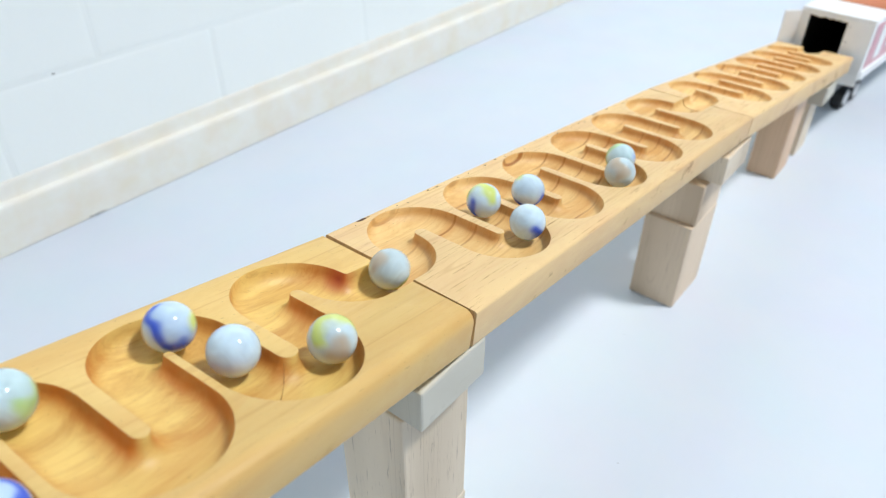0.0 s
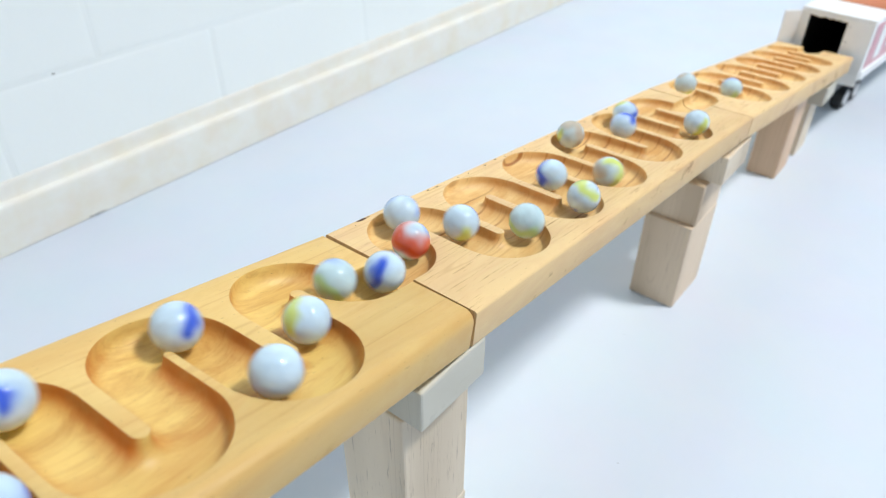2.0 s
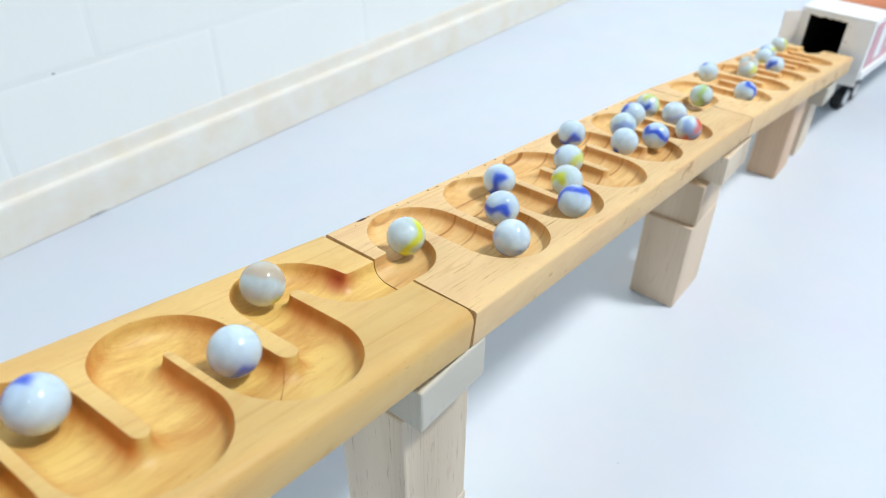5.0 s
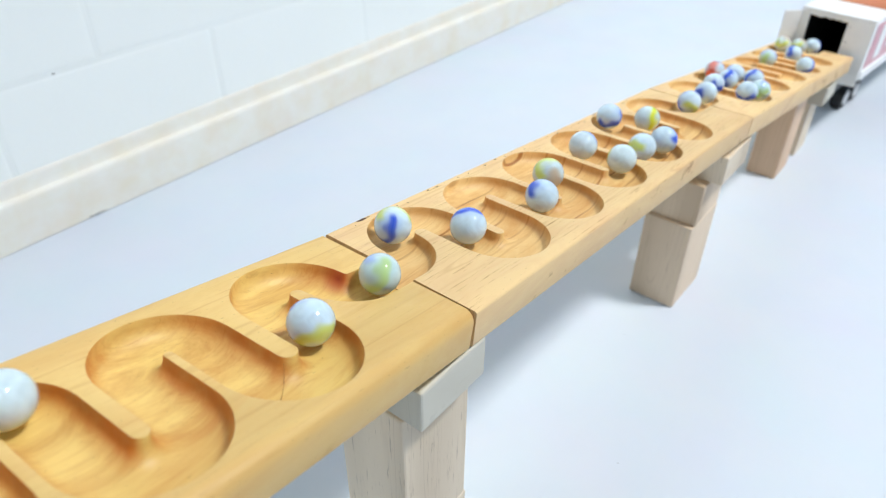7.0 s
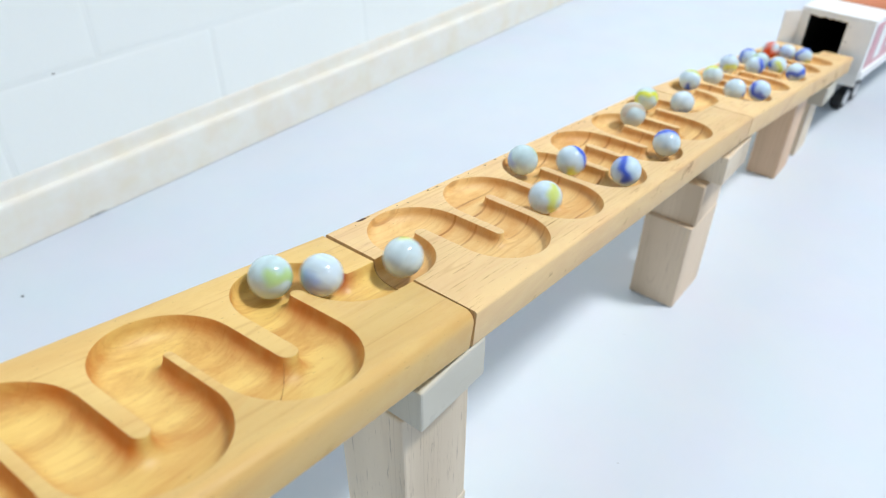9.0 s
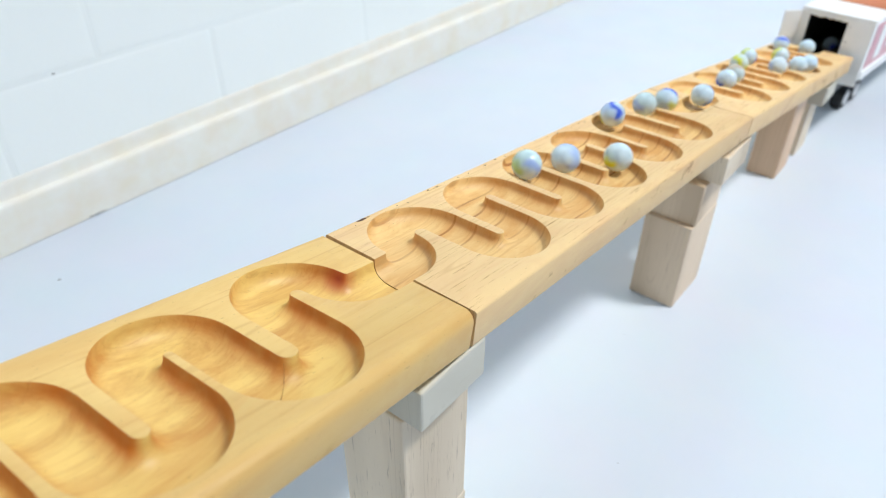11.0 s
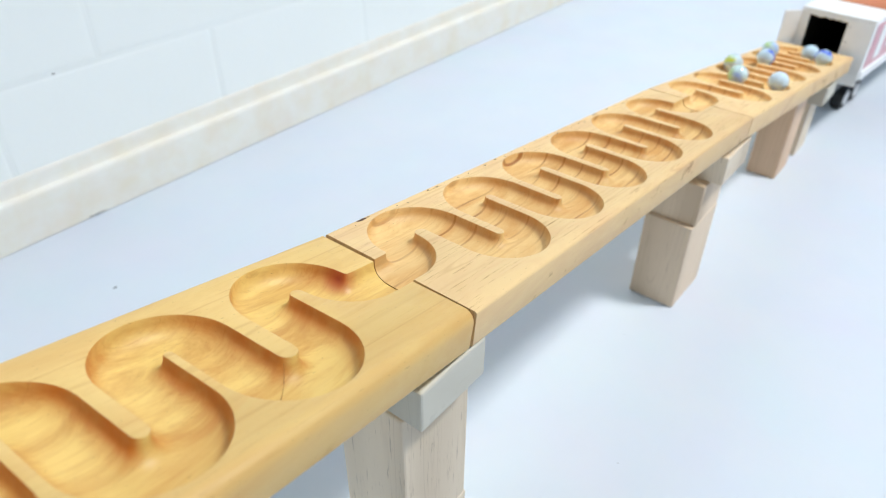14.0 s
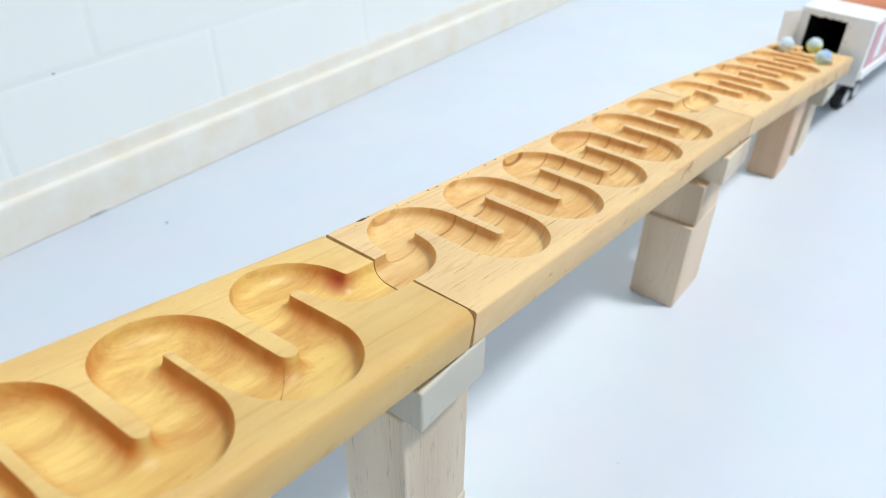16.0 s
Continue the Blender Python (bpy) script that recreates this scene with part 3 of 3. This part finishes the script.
# colour, then (seconds, millimetres rolled from the top of the second board)
RUNS = [
    ('green', [(0, 1110), (0.5, 1221), (1, 1326), (1.5, 1438), (2, 1555), (2.5, 1663), (3, 1765), (3.5, 1917), (4, 2095)]),
    ('grey', [(0, 1086), (0.5, 1190), (1, 1292), (1.5, 1406), (2, 1504), (3, 1735), (3.5, 1848), (4, 1965)]),
    ('mixed', [(0, 935), (0.5, 1036), (1, 1146), (1.5, 1250), (2, 1355), (2.5, 1479), (3, 1585), (3.5, 1715), (4, 1826)]),
    ('mixed', [(0, 878), (0.5, 973), (1, 1084), (1.5, 1198), (2, 1294), (2.5, 1409), (3, 1527), (3.5, 1630), (4, 1727), (6.5, 2225)]),
    ('blue', [(0, 851), (0.5, 951), (1, 1053), (1.5, 1168), (2, 1260), (2.5, 1364), (3, 1486), (3.5, 1599), (4, 1714), (6.5, 2109), (7, 2220)]),
    ('grey', [(0, 728), (0.5, 838), (1, 943), (1.5, 1047), (2, 1153), (2.5, 1254), (3, 1364), (3.5, 1495), (4, 1599), (6.5, 2094)]),
    ('grey', [(0, 625), (0.5, 743), (1, 860), (1.5, 970), (2, 1079), (2.5, 1193), (3, 1305), (3.5, 1413), (4, 1532), (6.5, 2077)]),
    ('blue', [(0, 579), (0.5, 696), (1, 801), (1.5, 905), (2, 998), (2.5, 1100), (3, 1222), (3.5, 1342), (4, 1443), (6.5, 1941), (7, 2071), (7.5, 2136), (8, 2230)]),
    ('mixed', [(0, 554), (0.5, 660), (1, 773), (1.5, 873), (2, 969), (2.5, 1073), (3, 1176), (3.5, 1282), (4, 1379), (6.5, 1846), (7, 1965), (7.5, 2117), (8, 2181)]),
    ('green', [(0, 430), (0.5, 523), (1, 634), (1.5, 756), (2, 852), (2.5, 965), (3, 1071), (3.5, 1182), (4, 1267), (6.5, 1769), (7, 1930), (7.5, 1988), (8, 2083), (8.5, 2185)]),
    ('mixed', [(0.5, 474), (1, 585), (1.5, 701), (2, 806), (2.5, 904), (3, 1004), (3.5, 1108), (4, 1210), (6.5, 1669), (7, 1687), (7.5, 1761), (8, 1846), (8.5, 1958), (9, 2081)]),
    ('white', [(0.5, 460), (1, 557), (1.5, 675), (2, 776), (2.5, 882), (3, 976), (3.5, 1091), (4, 1194), (7, 1733), (7.5, 1825), (8, 1897), (8.5, 1977), (9, 2094)]),
    ('red', [(0.5, 430), (1, 526), (1.5, 635), (2, 748), (2.5, 850), (3, 960), (3.5, 1068), (4, 1167), (6.5, 1592), (7, 1654), (8, 1822), (8.5, 1931), (9, 2059)]),
    ('blue', [(1, 498), (1.5, 611), (2, 725), (2.5, 829), (3, 933), (3.5, 1035), (4, 1130), (6.5, 1552), (7, 1618), (7.5, 1705), (8, 1787), (8.5, 1833), (9, 1902)]),
    ('green', [(1, 475), (1.5, 588), (2, 701), (2.5, 812), (3, 912), (3.5, 1007), (4, 1098), (6.5, 1503), (7, 1586), (7.5, 1686), (8.5, 1892), (9, 1944)]),
    ('mixed', [(1, 432), (1.5, 535), (2, 639), (2.5, 759), (3, 866), (3.5, 972), (4, 1076), (6.5, 1481), (7, 1567), (8, 1715), (8.5, 1803)]),
    ('blue', [(1.5, 491), (2, 596), (2.5, 713), (3, 824), (3.5, 933), (4, 1018), (6.5, 1450), (7, 1541), (7.5, 1634), (8, 1694), (8.5, 1768), (9, 1846)]),
    ('blue', [(1.5, 453), (2, 556), (2.5, 670), (3, 783), (3.5, 893), (4, 987), (6.5, 1407), (7, 1480), (7.5, 1563), (8, 1632), (8.5, 1715), (9, 1803)]),
    ('mixed', [(2, 430), (2.5, 517), (3, 635), (3.5, 759), (4, 852), (6.5, 1360), (7, 1446), (7.5, 1539), (8, 1605), (8.5, 1699), (9, 1774)]),
    ('yellow', [(2.5, 498), (3, 606), (3.5, 728), (4, 832), (6.5, 1224), (7, 1309), (7.5, 1379), (8, 1460), (8.5, 1555), (9, 1631), (11.5, 2108), (12, 2202)]),
    ('blue', [(2.5, 476), (3, 585), (3.5, 699), (4, 801), (6.5, 1199), (7, 1279), (7.5, 1352), (8, 1443), (8.5, 1528), (9, 1585), (11.5, 2083)]),
    ('blue', [(2.5, 436), (3, 541), (3.5, 647), (4, 753), (6.5, 1166), (7, 1231), (7.5, 1318), (8, 1384), (8.5, 1463), (9, 1558)]),
    ('mixed', [(3, 487), (3.5, 598), (4, 702), (6.5, 1116), (7, 1202), (7.5, 1276), (8, 1349), (8.5, 1426), (11.5, 2000), (12, 2123), (12.5, 2230)]),
    ('white', [(3, 461), (3.5, 575), (4, 673), (6.5, 1069), (7, 1134), (7.5, 1209), (8, 1280), (8.5, 1352), (9, 1439), (12, 2084), (12.5, 2132), (13, 2230)]),
    ('yellow', [(3.5, 463), (4, 556), (6.5, 1046), (7, 1109), (7.5, 1190), (8, 1244), (8.5, 1326), (9, 1412), (11.5, 1883), (12, 2017), (12.5, 2108)]),
    ('grey', [(4, 491), (6.5, 935), (7, 1000), (7.5, 1077), (8, 1147), (8.5, 1223), (9, 1299), (11.5, 1764), (12, 1868), (12.5, 2094), (13, 2116), (13.5, 2220)]),
    ('blue', [(6.5, 872), (7, 943), (7.5, 1001), (8, 1077), (8.5, 1149), (9, 1226), (11.5, 1717), (12, 1846), (12.5, 1958), (13, 2055), (13.5, 2178)]),
    ('blue', [(6.5, 731), (7, 810), (7.5, 872), (8, 946), (8.5, 1017), (9, 1091), (11.5, 1565), (12, 1683), (12.5, 1800), (13, 1901), (13.5, 1992), (14, 2128), (14.5, 2225)]),
    ('mixed', [(6.5, 687), (7, 763), (7.5, 839), (8, 909), (8.5, 972), (9, 1057), (11.5, 1520), (12, 1631), (12.5, 1715), (13, 1826), (13.5, 1977), (14, 2108)]),
    ('green', [(6.5, 637), (7, 722), (7.5, 805), (8, 874), (8.5, 949), (9, 1021), (11.5, 1491), (12, 1585), (13.5, 1939), (14, 2048), (14.5, 2172)]),
    ('mixed', [(6.5, 572), (7, 637), (7.5, 722), (8, 806), (8.5, 871), (9, 945), (11.5, 1369), (12, 1486), (12.5, 1588), (13, 1710), (13.5, 1873), (14, 1928), (14.5, 2052), (15, 2120), (15.4, 2250)]),
    ('yellow', [(7, 430), (7.5, 497), (8, 581), (8.5, 654), (9, 734), (11.5, 1206), (12, 1316), (12.5, 1418), (13, 1548), (13.5, 1663), (14, 1783), (14.5, 1916), (15, 2079), (15.5, 2108), (16, 2230)]),
    ('white', [(7.5, 465), (8, 540), (8.5, 611), (9, 695), (11.5, 1143), (12, 1245), (12.5, 1352), (13, 1480), (13.5, 1585), (14, 1713), (14.5, 1833), (15, 1944), (15.5, 2043), (16, 2181)]),
    ('green', [(7.5, 445), (8, 510), (8.5, 591), (9, 675), (11.5, 1099), (12, 1212), (12.5, 1330), (13, 1442), (13.5, 1562), (14, 1674), (14.5, 1797), (15, 1890), (15.5, 1985), (16, 2108)]),
]


def marble(colour):
    material, label = MARBLES[colour]
    bm = bmesh.new()
    bmesh.ops.create_uvsphere(bm, u_segments=40, v_segments=24, radius=RAD)
    ob = new("glass_marble", mesh_of("glass_marble", bm, material, 60))
    return tagged(ob, label, "marble", "rolling marbles")


THINGS = [marble(colour) for colour, _ in RUNS]

# wall blocks, last
def wall_block(width, height):
    """A painted block whose face falls back gently towards its joints."""
    bm = bmesh.new()
    w2, h2, soft_edge = (width - JOINT) / 2, (height - JOINT) / 2, 0.0045
    rings = [[bm.verts.new((sx * (w2 - e), y, sz * (h2 - e))) for sx, sz in ((-1, -1), (1, -1), (1, 1), (-1, 1))]
             for e, y in ((soft_edge, -0.010), (soft_edge * 0.45, -0.0099), (0.0, -0.0095), (0.0, 0.010))]
    bm.faces.new(rings[0])
    for p, q in zip(rings, rings[1:]):
        for k in range(4):
            bm.faces.new((p[k], q[k], q[(k + 1) % 4], p[(k + 1) % 4]))
    bm.faces.new(rings[-1][::-1])
    bmesh.ops.recalc_face_normals(bm, faces=bm.faces)
    return bm


block_mesh = mesh_of("block", wall_block(BL, BH), M_WALL)
rest = bmesh.new()
rows_up = int(CEIL / BH)
for row in range(rows_up):
    shift = 0.0225 if row % 2 == 0 else 0.0125 + BL / 2
    for i in range(-15, 24):
        bx, bz = shift + (i + 0.5) * BL, (row + 0.5) * BH + 0.0005
        if -0.9 < bx < 2.2 and row < 8:
            ob = new("block", block_mesh)
            ob.parent = wall_north
            ob.location = (bx, SKIRT + 0.010, bz)
        else:
            c = [rest.verts.new((bx + sx * (BL - JOINT) / 2, y, bz + sz * (BH - JOINT) / 2)) for y in (SKIRT, SKIRT + 0.006) for sx, sz in ((-1, -1), (1, -1), (1, 1), (-1, 1))]
            rest.faces.new(c[0:4])
            for k in range(4):
                rest.faces.new((c[k], c[k + 4], c[(k + 1) % 4 + 4], c[(k + 1) % 4]))
far_blocks = new("far_blocks", mesh_of("far_blocks", rest, M_WALL))
far_blocks.parent = wall_north
tagged(far_blocks, "", kind="stuff")


# ---- a tiny insect on the floor ----
M_INSECT = paint("dark_shell", (0.035, 0.030, 0.030), 0.45, 900.0, 0.00005, 0.2, 600.0)


def crawler():
    """Head, thorax and abdomen in a row along x, on six bent legs."""
    ob = thing("ant", "tiny dark ant crawling over the white floor", "insect")
    for nm, x, rx, rr in (("head", 0.0009, 0.00035, 0.00030), ("thorax", 0.0003, 0.00042, 0.00024), ("abdomen", -0.0006, 0.00062, 0.00038)):
        bm = bmesh.new()
        bmesh.ops.create_icosphere(bm, subdivisions=2, radius=1.0)
        bmesh.ops.scale(bm, vec=(rx, rr, rr), verts=bm.verts)
        part(nm, bm, M_INSECT, ob, "", 60, pose(x, 0, 0.00055))
    for x, sweep in ((0.0005, 0.0006), (0.0003, 0.0), (0.0001, -0.0006)):
        for side in (-1, 1):
            bm = bmesh.new()
            knots = [Vector((x, side * 0.0002, 0.0005)), Vector((x + sweep * 0.6, side * 0.0008, 0.0008)), Vector((x + sweep, side * 0.0013, 0.0))]
            for p, q in zip(knots, knots[1:]):
                made = bmesh.ops.create_cone(bm, cap_ends=True, segments=6, radius1=0.00007, radius2=0.00005, depth=(q - p).length)["verts"]
                bmesh.ops.transform(bm, verts=made, matrix=Matrix.Translation((p + q) / 2) @ (q - p).to_track_quat("Z", "Y").to_matrix().to_4x4())
            part("leg", bm, M_INSECT, ob, "", 60)
    return ob


INSECT = crawler()
CRAWL = [(0.0, -0.1084, 0.4321), (7.4, -0.0631, 0.4252), (8.0, -0.0455, 0.4241), (8.5, -0.0415, 0.4203), (9.0, -0.0349, 0.4201), (11.5, 0.0016, 0.4173),
         (12.0, 0.0105, 0.4137), (12.5, 0.0069, 0.3943), (13.0, -0.0028, 0.3775), (13.5, -0.0009, 0.3741), (14.0, 0.0179, 0.3727), (14.5, 0.0555, 0.3876),
         (15.0, 0.0859, 0.3973), (15.5, 0.0945, 0.4067), (16.0, 0.0994, 0.4240)]


def motions():
    """Each marble waits in the queue above, rolls down the groove and comes to rest in the trailer; the ant wanders over the floor."""
    ct, cx, cy = zip(*CRAWL)
    rows, heading = [], None
    for t in np.arange(0, 16.01, 0.25):
        x0, y0, x1, y1 = (float(np.interp(a, ct, c)) for a in (t - 0.35, t + 0.35) for c in (cx, cy))
        turn = math.atan2(y1 - y0, x1 - x0)
        if heading is not None:
            step = (turn - heading + math.pi) % (2 * math.pi) - math.pi
            turn = heading + max(-1.2, min(1.2, step))
        heading = turn
        rows.append((float(t), pose(float(np.interp(t, ct, cx)), float(np.interp(t, ct, cy)), 0.0, 0, 0, math.degrees(turn))))
    walk(INSECT, rows)
    step = 0.05
    times = np.arange(0, 16.0001, step)
    before = None
    for k, (ob, (_, seen)) in enumerate(zip(THINGS, RUNS)):
        ts = [t for t, _ in seen]
        ss = [BOARD_RUN + s / 1000 for _, s in seen]
        s = np.interp(times, ts, ss)
        s = np.where(times < ts[0], ss[0] - 0.195 * (ts[0] - times), s)
        s = np.where(times > ts[-1], ss[-1] + 0.20 * (times - ts[-1]), s)
        s = np.maximum(s, 0.03 + 0.0165 * (len(RUNS) - 1 - k))
        if before is not None:
            s = np.minimum(s, before - 0.0162)
        s = s + 3.0 * np.maximum(0.0, s - BOARD_END)      # it drops off the end
        s = np.minimum(s, END + 1.0)
        before = np.where(s > END - 0.05, 99.0, s)
        slot = Vector((TX + 0.30 - 0.0175 * (k // 3), 0.009 + 0.0175 * (k % 3) - 0.105 * (0.30 - 0.0175 * (k // 3)), PATH[-1].z))
        turn, rows, last = Euler((k * 1.3, k * 0.7, k * 2.1)).to_quaternion(), [], None
        for t, d in zip(times, s):
            x = Vector((np.interp(d, ALONG, PX_), np.interp(d, ALONG, PY_), np.interp(d, ALONG, PZ_)))
            if d > END:
                x = PATH[-1].lerp(slot, min(1.0, (d - END) / 0.07))
            if last is not None and (x - last).length > 1e-5:
                way = x - last
                axis = Vector((0, 0, 1)).cross(way)
                if axis.length > 1e-7:
                    ang = min(way.length / RAD, 1.3)
                    turn = Matrix.Rotation(ang, 4, axis).to_quaternion() @ turn
            last = x
            rows.append((float(t), Matrix.Translation(x) @ turn.to_matrix().to_4x4()))
        walk(ob, rows)


motions()
